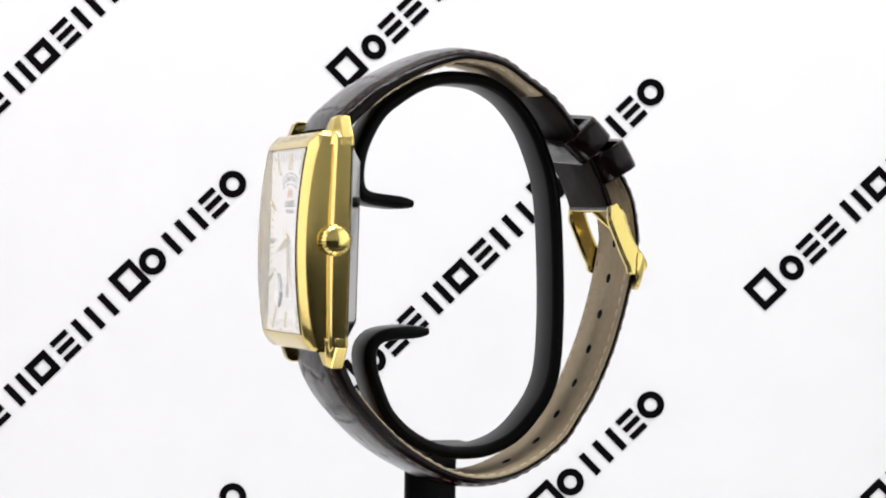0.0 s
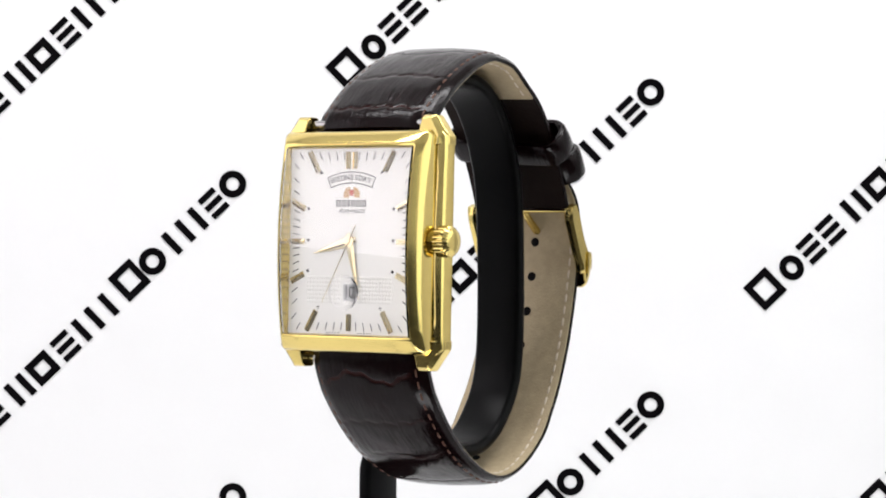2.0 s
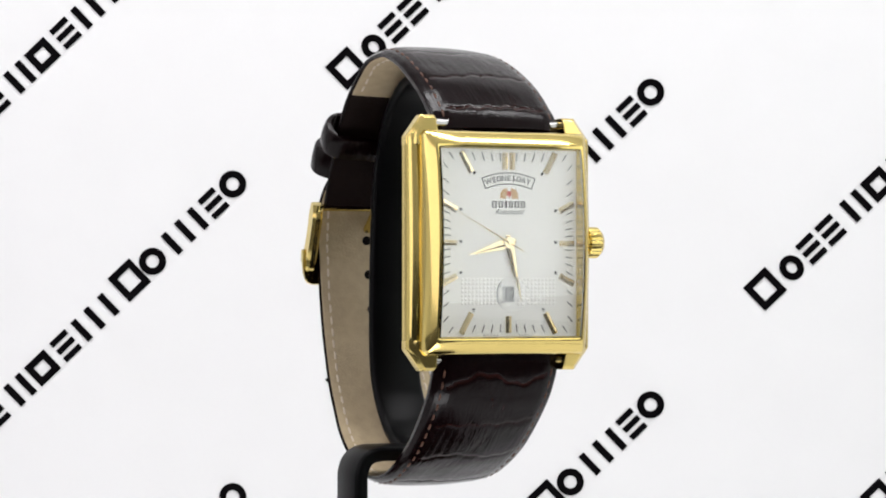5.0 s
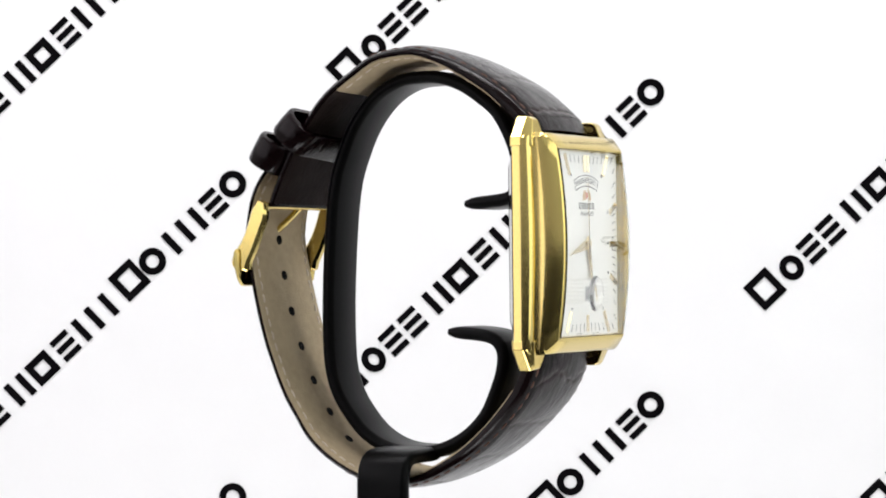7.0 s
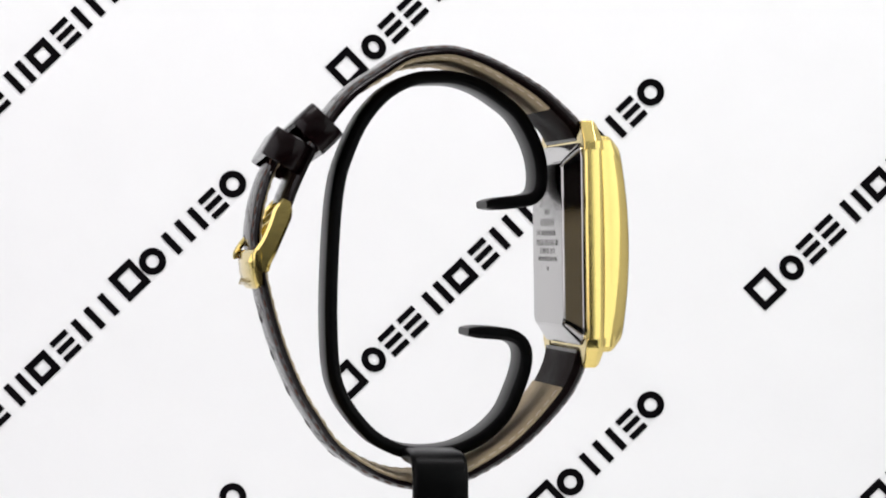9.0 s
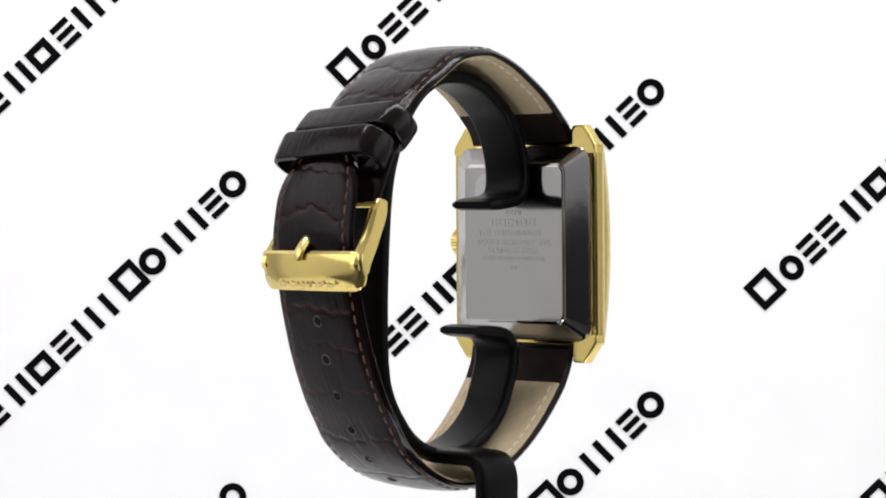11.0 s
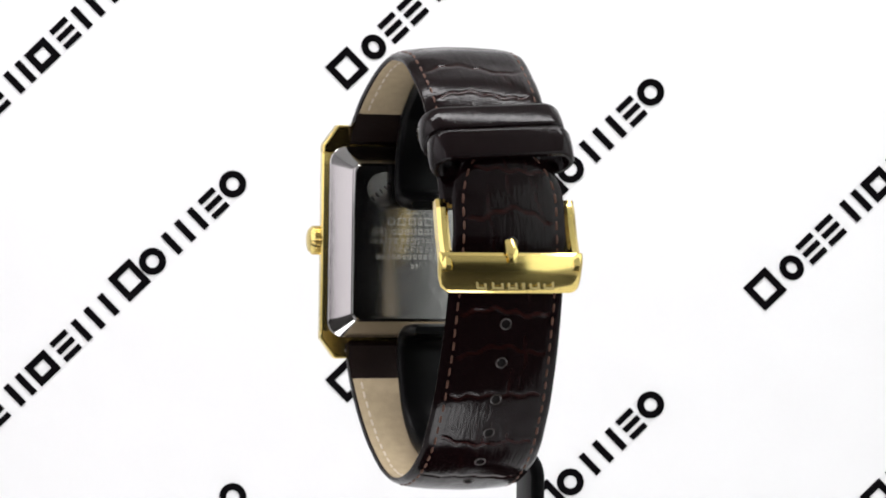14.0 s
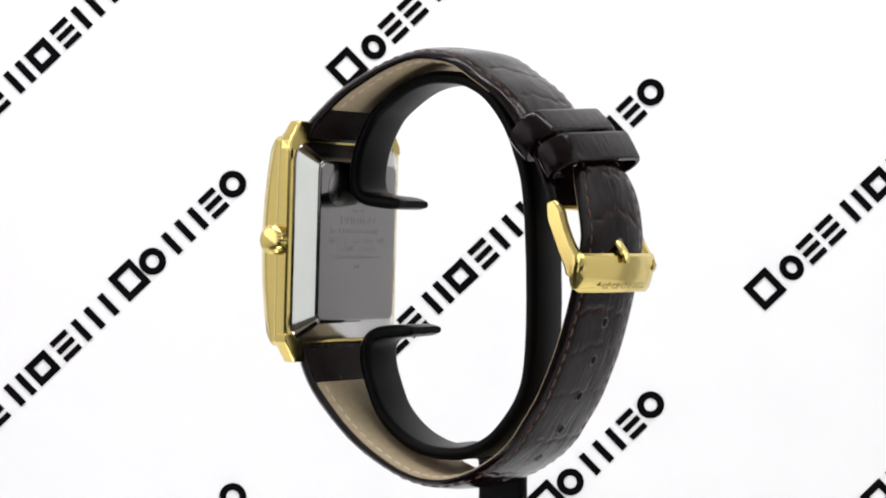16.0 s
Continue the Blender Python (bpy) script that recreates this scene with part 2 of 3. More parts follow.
def printed_rows(sheet, place3, cells, height):
    turn, size = radians(44.4), height
    for i, j in cells:
        ox, oz = ORIGIN[0] + i * STEP_A[0] + j * STEP_B[0], ORIGIN[1] + i * STEP_A[1] + j * STEP_B[1]
        bm = bmesh.new()
        mark_shapes(bm, lambda u, v: place3(ox + size * (u * math.cos(turn) - v * math.sin(turn)), oz + size * (u * math.sin(turn) + v * math.cos(turn))))
        part("printed_row", bm, INK, sheet, smooth=False)


PX = 580.0 / 4667.6 * MM  # metres on the sheet for one part of the view
ORIGIN, STEP_A, STEP_B = ((617 - 784) * PX, (441 - 715) * PX - 0.00197), (-4.8 * PX, 553 * PX), (738 * PX, 169 * PX)
printed_rows(backdrop, lambda x, z: Vector((x, BACK_Y - 0.0002, z)),
             [(i, j) for i in range(-4, 6) for j in range(-4, 4)
              if -0.36 < ORIGIN[0] + j * STEP_B[0] < 0.33 and FLOOR_Z + 0.002 < ORIGIN[1] + i * STEP_A[1] + j * STEP_B[1] < 0.28], PX)
printed_rows(floor, lambda x, z: Vector((x, z - 0.11, FLOOR_Z + 0.0002)),
             [(i, j) for i in range(-7, 6) for j in range(-4, 4)
              if -0.36 < ORIGIN[0] + j * STEP_B[0] < 0.33 and -0.08 < ORIGIN[1] + i * STEP_A[1] + j * STEP_B[1] < 0.13], PX)


# ---- the display stand: one bent black band ----
def sweep_band(bm, line, across, width, thick, edge):
    """A band with round edges along a line; across is its width direction."""
    outline = rounded(width, thick, edge, 3)
    rings = []
    for i, p in enumerate(line):
        t = (line[min(i + 1, len(line) - 1)] - line[max(i - 1, 0)]).normalized()
        n = t.cross(across).normalized()
        end = min(i, len(line) - 1 - i)
        k = (0.55, 0.82, 0.95, 1.0)[min(end, 3)]
        rings.append([p + across * (u * (0.86 + 0.14 * k)) + n * (v * k) for u, v in outline])
    loft(bm, rings)


def make_stand():
    stand = new("watch_stand")
    tagged(stand, "black satin plastic C-shaped watch display stand", "display stand")
    ctrl = [(-6.2, 5.8), (-10.5, 6.2), (-13.8, 6.8), (-15.2, 8.3), (-15.4, 11.5), (-14.4, 15.6), (-11.8, 20.2), (-8.6, 22.9), (-4.9, 25.1),
            (-1.2, 26.2), (2.4, 26.3), (6.0, 25.8), (9.7, 23.9), (12.4, 21.3), (14.6, 18.1), (16.4, 14.0), (17.8, 9.4), (18.6, 2.1),
            (19.0, -10), (18.6, -19.8), (17.3, -24.8), (14.7, -28.8), (11.5, -32.0), (7.3, -34.0), (2.8, -34.5), (-1.8, -33.9),
            (-6.3, -31.7), (-9.9, -28.2), (-11.9, -24.0), (-13.0, -20.4), (-13.0, -17.6), (-11.6, -15.8), (-8.9, -15.1), (-3.4, -14.8)]
    bm = bmesh.new()
    sweep_band(bm, [Vector(p) * MM for p in curve_points([(-0.6, y, z) for y, z in ctrl], 0.9)], Vector((1, 0, 0)), 8.9 * MM, 2.1 * MM, 0.95 * MM)
    part("loop_band", bm, PLASTIC, stand)
    arm = [(-2.0, 2.9, -34.6), (-7, 2.9, -34.6), (-11.5, 2.9, -34.7), (-13.4, 2.9, -35.6), (-14.3, 2.9, -37.6), (-14.4, 2.9, -41),
           (-14.4, 2.9, -60), (-14.4, 2.9, FLOOR_Z / MM + 3.5)]
    bm = bmesh.new()
    sweep_band(bm, [Vector(p) * MM for p in curve_points(arm, 0.8)], Vector((0, 1, 0)), 8.9 * MM, 2.3 * MM, 0.9 * MM)
    part("support_arm", bm, PLASTIC, stand)
    bm = bmesh.new()
    loft(bm, [ellipse_ring(r * MM, r * MM, 64, Vector((0, 0, FLOOR_Z + z * MM)), Vector((1, 0, 0)), Vector((0, 1, 0)))
              for r, z in ((44.5, 0), (45, 0.4), (45, 3.2), (44.6, 3.6))])
    part("turntable_base", bm, PLASTIC, stand, "plain black turning plate")
    return stand


# ---- the wristwatch ----
TILT = pose(-0.45 * MM, -25.75 * MM, -0.35 * MM, -1.3, 0, -0.4) @ pose(0, 25 * MM, 0)


def case_ring(hx, hz, c, y, k, nz=12, nx=6):
    """Rectangle with cut corners; y recedes with the square of the height."""
    side = []
    for i in range(nz + 1):
        side.append((hx, -(hz - c) + 2 * (hz - c) * i / nz))
    top = [(hx - c - 2 * (hx - c) * i / nx, hz) for i in range(nx + 1)]
    pts = side + top + [(-x, -z) for x, z in side] + [(-x, -z) for x, z in top]
    return [Vector((x, y + k * z * z, z)) * MM for x, z in pts]


def cylinder_y(bm, r, y0, y1, cx, cz, n=20):
    loft(bm, [ellipse_ring(r * MM, r * MM, n, Vector((cx, y, cz)) * MM, Vector((1, 0, 0)), Vector((0, 0, 1))) for y in (y0, y1)])


DIAL_Y = -24.7


def flat_bar(bm, x, z, w, h, angle, y0, y1):
    """A small bar on the dial, turned clockwise by the angle."""
    m = pose(x * MM, 0, z * MM, 0, angle, 0)
    box(bm, (-w / 2 * MM, y1 * MM, -h / 2 * MM), (w / 2 * MM, y0 * MM, h / 2 * MM), m)


def upright(bm, m):
    """Turns letters drawn in x and y to stand on the dial."""
    bmesh.ops.transform(bm, matrix=m @ pose(0, 0, 0, 90, 0, 0), verts=bm.verts)
    return bm


def join(bm, other):
    me = bpy.data.meshes.new("joined")
    other.to_mesh(me)
    other.free()
    bm.from_mesh(me)
    bpy.data.meshes.remove(me)


def make_case(watch):
    bm = bmesh.new()
    rings = [(14.6, 16.4, 1.0, -19.3, 0), (15.3, 17.0, 1.0, -19.45, 0), (15.58, 17.35, 1.0, -19.75, 0), (15.55, 17.35, 1.0, -20.8, 0),
             (15.42, 17.35, 1.0, -21.6, 0.0003), (15.2, 17.35, 1.0, -22.1, 0.0006), (14.75, 17.35, 1.0, -22.5, 0.001), (14.25, 17.3, 0.9, -22.75, 0.0015), (14.02, 17.28, 0.9, -22.75, 0.002), (13.95, 17.28, 0.85, -22.95, 0.002),
             (13.88, 17.25, 0.8, -24.0, 0.003), (13.76, 17.2, 0.65, -24.9, 0.0045), (13.5, 17.05, 0.5, -25.75, 0.006), (13.15, 16.7, 0.45, -26.15, 0.006), (12.55, 15.5, 0.3, -26.95, 0.006), (12.4, 15.15, 0.25, -27.1, 0.006), (12.2, 14.95, 0.2, -27.15, 0.006), (11.95, 14.7, 0.15, -27.05, 0.006),
             (11.85, 14.6, 0.1, -26.2, 0.004), (11.65, 14.4, 0.1, DIAL_Y - 0.02, 0), (11.2, 13.9, 0.1, DIAL_Y + 0.5, 0)]
    loft(bm, [case_ring(*r) for r in rings])
    case = part("case", bm, GOLD, watch, "polished yellow gold-plated rectangular case", TILT, crisp=34)
    # lugs at the four corners
    for sx in (1, -1):
        for sz in (1, -1):
            bm = bmesh.new()
            back = [(10.85, 15.0), (10.85, 19.75), (13.1, 19.75), (15.55, 16.4), (15.6, 15.0)]
            front = [(10.85, 15.0, -23.7), (10.85, 19.3, -21.9), (12.6, 19.3, -21.9), (14.3, 16.5, -22.6), (14.4, 15.0, -22.75)]
            rows = [[(x - 0.2, y, z - 0.2 if z > 16 else z) for x, z in back for y in (-19.2,)],
                    [(x, -19.45, z) for x, z in back], [(x, -21.2, z) for x, z in back],
                    [(x, y, z) for x, z, y in front]]
            loft(bm, [[Vector((sx * x, y, sz * z)) * MM for x, y, z in row] for row in rows])
            part("lug", bm, GOLD, case, bevel=0.22 * MM)
    # steel back
    bm = bmesh.new()
    back = [(14.45, 16.2, 3.0, -19.5), (14.45, 16.2, 3.0, -19.1), (14.35, 16.1, 2.95, -18.95), (14.2, 15.95, 2.9, -18.85), (11.1, 13.45, 1.5, -16.98), (11.0, 13.35, 1.45, -16.9),
            (10.85, 13.2, 1.35, -16.85), (10.7, 13.05, 1.3, -16.66), (10.5, 12.85, 1.3, -16.6), (10.3, 12.65, 1.2, -16.6)]
    loft(bm, [[Vector((u, y, v)) * MM for u, v in rounded(2 * hx, 2 * hz, r, 8)] for hx, hz, r, y in back])
    caseback = part("caseback", bm, STEEL, watch, "polished steel case back with faint engraving", TILT, crisp=12)
    turn = pose(0, -16.58 * MM, 0, 0, 0, 180)
    for words, size, z in (("WATER RESISTANT 50M", 1.5, 0.2), ("STAINLESS STEEL", 1.5, -1.15)):
        b2 = text_bmesh(words, size * MM, 0.02 * MM)
        part("engraved_words", upright(b2, turn @ pose(0, 0, z * MM)), ENGRAVED, caseback, smooth=False)
    rows = [(3.6, 1.3, (1.35, 1.3, 0.6, 1.2, 1.4, 1.2), 0.5), (1.85, 0.95, (0.8,) * 9, 0.35), (-2.4, 0.8, (0.62,) * 15, 0.3), (-4.0, 0.7, (0.5, 0.5), 0.3), (5.3, 0.9, (0.7, 1.0, 0.7), 0.4)]
    for z, h, widths, gap in rows:
        x = -(sum(widths) + gap * (len(widths) - 1)) / 2 - (0.9 if len(widths) == 9 else 0)
        for w in widths:
            bm = bmesh.new()
            for u, v, a, b in ((0, h / 2 - 0.1, w, 0.2), (0, -h / 2 + 0.1, w, 0.2), (-w / 2 + 0.1, 0, 0.2, h - 0.4), (w / 2 - 0.1, 0, 0.2, h - 0.4)):
                flat_bar(bm, x + w / 2 + u, z + v, a, b, 0, -16.58, -16.56)
            part("engraved_bar", bm, ENGRAVED, caseback, smooth=False)
            x += w + gap
    bm = bmesh.new()
    for du, dv, w, h in ((0, 0.6, 2.4, 0.14), (0, -0.6, 2.4, 0.14), (-1.13, 0, 0.14, 1.06), (1.13, 0, 0.14, 1.06), (-0.4, 0, 0.5, 0.6), (0.4, 0, 0.5, 0.6)):
        flat_bar(bm, 6.3 + du, 1.85 + dv, w, h, 0, -16.58, -16.56)
    part("engraved_frame", bm, ENGRAVED, caseback, smooth=False)
    # round paper seal
    bm = bmesh.new()
    cylinder_y(bm, 2.9, -16.60, -16.53, 5.6, 9.0, 28)
    seal = part("round_seal", bm, SEAL, caseback, "small round clear silvery sticker")
    for k in range(6):
        bm = bmesh.new()
        flat_bar(bm, 5.6 + 1.9 - k * 0.72, 9.0 + (k - 2.5) * 0.62, 0.30, 0.8, 40, -16.525, -16.51)
        part("seal_bar", bm, INK, seal, smooth=False)
    # crystal: curved glass, with the round lens over the date
    bm = bmesh.new()
    n = 16
    rows = []
    for i in range(n + 1):
        z = -14.6 + 29.2 * i / n
        f, b = -27.3 + 0.006 * z * z, -26.65 + 0.006 * z * z
        rows.append([Vector((x, y, z)) * MM for x, y in ((-11.88, f), (0, f), (11.88, f), (11.88, b), (0, b), (-11.88, b))])
    loft(bm, rows)
    crystal = part("crystal", bm, GLASS, watch, "clear curved watch glass", TILT)
    crystal.visible_shadow = False
    bm = bmesh.new()
    lz, base = -7.9, -26.65 + 0.006 * 62 + 0.03
    rows = [ellipse_ring(r * MM, r * MM, 32, Vector((0, base + y, lz)) * MM, Vector((1, 0, 0)), Vector((0, 0, 1)))
            for r, y in ((2.75, 0.0), (2.75, 0.12), (2.4, 0.3), (1.8, 0.48), (1.1, 0.6), (0.4, 0.65))]
    loft(bm, rows)
    lens = part("date_lens", bm, GLASS, crystal)
    lens.visible_shadow = False
    # crown with grip teeth
    bm = bmesh.new()
    n = 96
    rows = []
    for x, r, tooth in ((13.5, 2.0, 0), (14.6, 2.0, 0), (14.6, 2.2, 0), (14.8, 2.45, 0.13), (16.6, 2.45, 0.13), (16.8, 2.25, 0.05), (17.2, 1.9, 0), (17.4, 1.3, 0), (17.5, 0.5, 0)):
        rows.append([Vector((x, -21.9 + (r - tooth * (i % 4 in (2, 3))) * math.cos(2 * math.pi * i / n), 0.2 + (r - tooth * (i % 4 in (2, 3))) * math.sin(2 * math.pi * i / n))) * MM for i in range(n)])
    loft(bm, rows)
    part("crown", bm, GOLD, watch, "ribbed gold winding crown", TILT)
    return case


def make_dial(watch):
    bm = bmesh.new()
    box(bm, (-11.75 * MM, DIAL_Y * MM, -14.5 * MM), (11.75 * MM, (DIAL_Y + 0.4) * MM, 14.5 * MM))
    dial = part("dial", bm, DIAL, watch, "silver-white dial with gold indices", TILT, smooth=False)
    y = DIAL_Y
    # applied hour markers
    bars = [(-0.62, 12.55, 0.9, 2.6, 0), (0.62, 12.55, 0.9, 2.6, 0), (7.15, 12.35, 0.95, 3.6, 29), (-7.15, 12.35, 0.95, 3.6, -29), (9.95, 5.6, 0.95, 2.7, 63), (-9.95, 5.6, 0.95, 2.7, -63),
            (10.0, -0.05, 0.85, 2.5, 90), (-10.0, -0.05, 0.85, 2.5, 90), (9.95, -5.7, 0.95, 2.7, 117), (-9.95, -5.7, 0.95, 2.7, 63), (7.15, -12.35, 0.95, 3.6, 151), (-7.15, -12.35, 0.95, 3.6, 29), (0, -12.55, 0.95, 2.6, 0)]
    for x, z, w, h, a in bars:
        bm = bmesh.new()
        prism(bm, [(-w / 2, 0), (-w / 2, -0.08), (0, -0.3), (w / 2, -0.08), (w / 2, 0)], -h / 2, h / 2, lambda u, v, q: pose(x * MM, y * MM, z * MM, 0, a, 0) @ (Vector((u, v, q)) * MM))
        part("hour_marker", bm, GOLD_PALE, dial, smooth=False)
    # minute strokes and dots, printed
    for i in range(60):
        a = radians(6 * i)
        dx, dz = math.sin(a), math.cos(a)
        k = min(10.95 / abs(dx) if abs(dx) > 1e-6 else 1e9, 13.75 / abs(dz) if abs(dz) > 1e-6 else 1e9)
        if i % 5 == 0:
            continue
        bm = bmesh.new()
        flat_bar(bm, dx * (k - 0.6), dz * (k - 0.6), 0.15, 1.25, 6 * i, y - 0.005, y - 0.02)
        part("minute_stroke", bm, INK, dial, smooth=False)
    for x, z in ((5.75, 10.7), (8.05, 5.05), (8.05, 0.15), (8.05, -4.6), (5.9, -10.3)):
        for s in (-1, 1):
            bm = bmesh.new()
            flat_bar(bm, s * x, z, 0.44, 0.44, s * 15, y - 0.005, y - 0.04)
            part("minute_dot", bm, INK, dial, smooth=False)
    # arched day window
    def arc(u, v):
        r = 11.0
        a = u / r
        return ((r + v) * math.sin(a), 9.9 - r + (r + v) * math.cos(a))
    bm = bmesh.new()
    for v in (-0.85, 0.85):
        top = [arc(-4.3 + 8.6 * i / 20, v + 0.07) for i in range(21)]
        bot = [arc(-4.3 + 8.6 * i / 20, v - 0.07) for i in range(21)]
        loft(bm, [[Vector((px, y - 0.03, pz)) * MM for px, pz in (t, b)] for t, b in zip(top, bot)], closed=False, cap=(False, False))
    for u in (-4.3, 4.3):
        x, z = arc(u, 0)
        flat_bar(bm, x, z, 0.14, 1.84, math.degrees(u / 11.0), y - 0.005, y - 0.03)
    part("day_window_frame", bm, INK, dial, smooth=False)
    bm = bmesh.new()
    for i, ch in enumerate("WEDNESDAY"):
        u = -3.3 + i * 0.84 - (0.15 if i == 0 else 0)
        x, z = arc(u, 0)
        join(bm, upright(text_bmesh(ch, 1.15 * MM, 0.01 * MM, 0.018), pose(x * MM, (y - 0.02) * MM, z * MM, 0, math.degrees(u / 11.0), 0)))
    part("day_word", bm, INK, dial, smooth=False)
    # emblem and maker's mark as plain shapes
    bm = bmesh.new()
    prism(bm, [(-0.42, 0.45), (0.42, 0.45), (0.42, -0.1), (0, -0.55), (-0.42, -0.1)], 0.005, 0.03, lambda u, v, q: Vector((u + 0.1, y - q, v + 7.5)) * MM)
    part("emblem_shield", bm, INK_RED, dial, smooth=False)
    for s in (-1, 1):
        bm = bmesh.new()
        prism(bm, [(0.5, -0.7), (1.55, -0.7), (1.5, 0.1), (1.05, 0.75), (0.3, 0.95), (0.3, 0.6)][::s], 0.005, 0.03, lambda u, v, q: Vector((s * u + 0.1, y - q, v + 7.5)) * MM)
        part("emblem_wing", bm, EMBLEM, dial, smooth=False)
    bm = bmesh.new()
    for x, w in ((-2.5, 0.8), (-1.4, 0.75), (-0.55, 0.4), (0.3, 0.65), (1.3, 0.8), (2.35, 0.75)):
        for u, v, a, b in ((0, 0.42, w, 0.16), (0, -0.42, w, 0.16), (-w / 2 + 0.11, 0, 0.22, 0.68), (w / 2 - 0.11, 0, 0.22, 0.68)):
            flat_bar(bm, x + 0.1 + u, 5.9 + v, a, b, 0, y - 0.005, y - 0.02)
    part("maker_mark", bm, INK, dial, smooth=False)
    part("type_word", upright(text_bmesh("Automatic", 1.18 * MM, 0.01 * MM, 0.0, 0.45), pose(0.1 * MM, (y - 0.02) * MM, 4.75 * MM)), INK, dial, smooth=False)
    # raised ruled field and line round the date
    bm = bmesh.new()
    box(bm, (-8.2 * MM, (y - 0.05) * MM, -10.45 * MM), (8.2 * MM, y * MM, -10.3 * MM))
    part("ruled_line", bm, DIAL, dial, smooth=False)
    bm = bmesh.new()
    for i in range(26):
        for j in range(7):
            x, z = -7.8 + i * 0.624, -5.6 - j * 0.62
            if abs(x) < 1.4 and j > 0:
                continue
            a, b = [Vector((x + u, y + 0.005, z + v)) * MM for u, v in ((-0.24, -0.24), (0.24, -0.24), (0.24, 0.24), (-0.24, 0.24))], Vector((x, y - 0.17, z)) * MM
            vs = [bm.verts.new(p) for p in a]
            tip = bm.verts.new(b)
            for q in range(4):
                bm.faces.new((vs[q], vs[(q + 1) % 4], tip))
    tagged(part("stud_field", bm, DIAL, dial, smooth=False), kind="stuff")
    bm = bmesh.new()
    box(bm, (-0.9 * MM, (y - 0.012) * MM, -9.1 * MM), (0.9 * MM, y * MM, -6.75 * MM))
    part("date_window", bm, DATE_CARD, dial, smooth=False)
    part("date_number", upright(text_bmesh("10", 2.1 * MM, 0.01 * MM, 0.012), pose(0, (y - 0.03) * MM, -7.95 * MM) @ Matrix.Diagonal((0.72, 1, 1.15, 1))), INK, dial, smooth=False)
    bm = bmesh.new()
    for i in range(5):
        for s in (-1, 1):
            flat_bar(bm, s * (1.9 + i * 0.55), -14.15, 0.34, 0.10, 0, y - 0.005, y - 0.02)
    part("fine_print", bm, INK, dial, smooth=False)
    return dial


def pointer(name, length, width, tail, y, watch, label):
    bm = bmesh.new()
    d = 0.12
    outline = [(0, length), (width / 2, width * 0.9), (width * 0.28, -tail), (-width * 0.28, -tail), (-width / 2, width * 0.9)]
    base = [bm.verts.new(Vector((u, 0.0, v)) * MM) for u, v in outline]
    ridge = [bm.verts.new(Vector((0, -d, v)) * MM) for v in (length * 0.97, -tail * 0.9)]
    b = base
    for f in ((b[0], b[1], ridge[0]), (b[1], b[2], ridge[1], ridge[0]), (b[2], b[3], ridge[1]), (b[3], b[4], ridge[0], ridge[1]), (b[4], b[0], ridge[0]), tuple(reversed(b))):
        bm.faces.new(f)
    cylinder_y(bm, width * 0.55 + 0.1, 0.0, -d * 1.1, 0, 0, 18)
    return part(name, bm, GOLD_PALE, watch, label, smooth=False)


STRAP_A = [(-22.3, 17.5), (-20.9, 19.9), (-19.2, 21.6), (-14.9, 25.1), (-10.3, 27.7), (-5.7, 29.8), (-1.2, 31.1), (2.4, 31.3), (7.9, 30.3), (12.4, 27.6), (16.9, 24.4), (20.3, 20.6), (23.2, 16.2), (25.5, 11.8), (27.3, 7.6), (28.0, 5.4)]
STRAP_B = [(-22.9, -17.8), (-22.6, -19.8), (-21.8, -22.2), (-19.7, -25.9), (-15.3, -30.8), (-10.8, -34.6), (-6.3, -37.3), (-1.8, -39.3), (2.7, -40.2), (7.2, -40.0), (11.7, -38.6), (16.2, -36.1), (19.8, -33.1),
           (22.4, -29.5), (25.2, -25.0), (28.0, -18.7), (29.8, -13.3), (31.0, -8.8), (31.9, -4.8), (32.6, -0.7), (32.6, 2.0), (31.9, 6.3), (30.7, 10.1), (28.9, 13.6), (27.6, 15.3)]


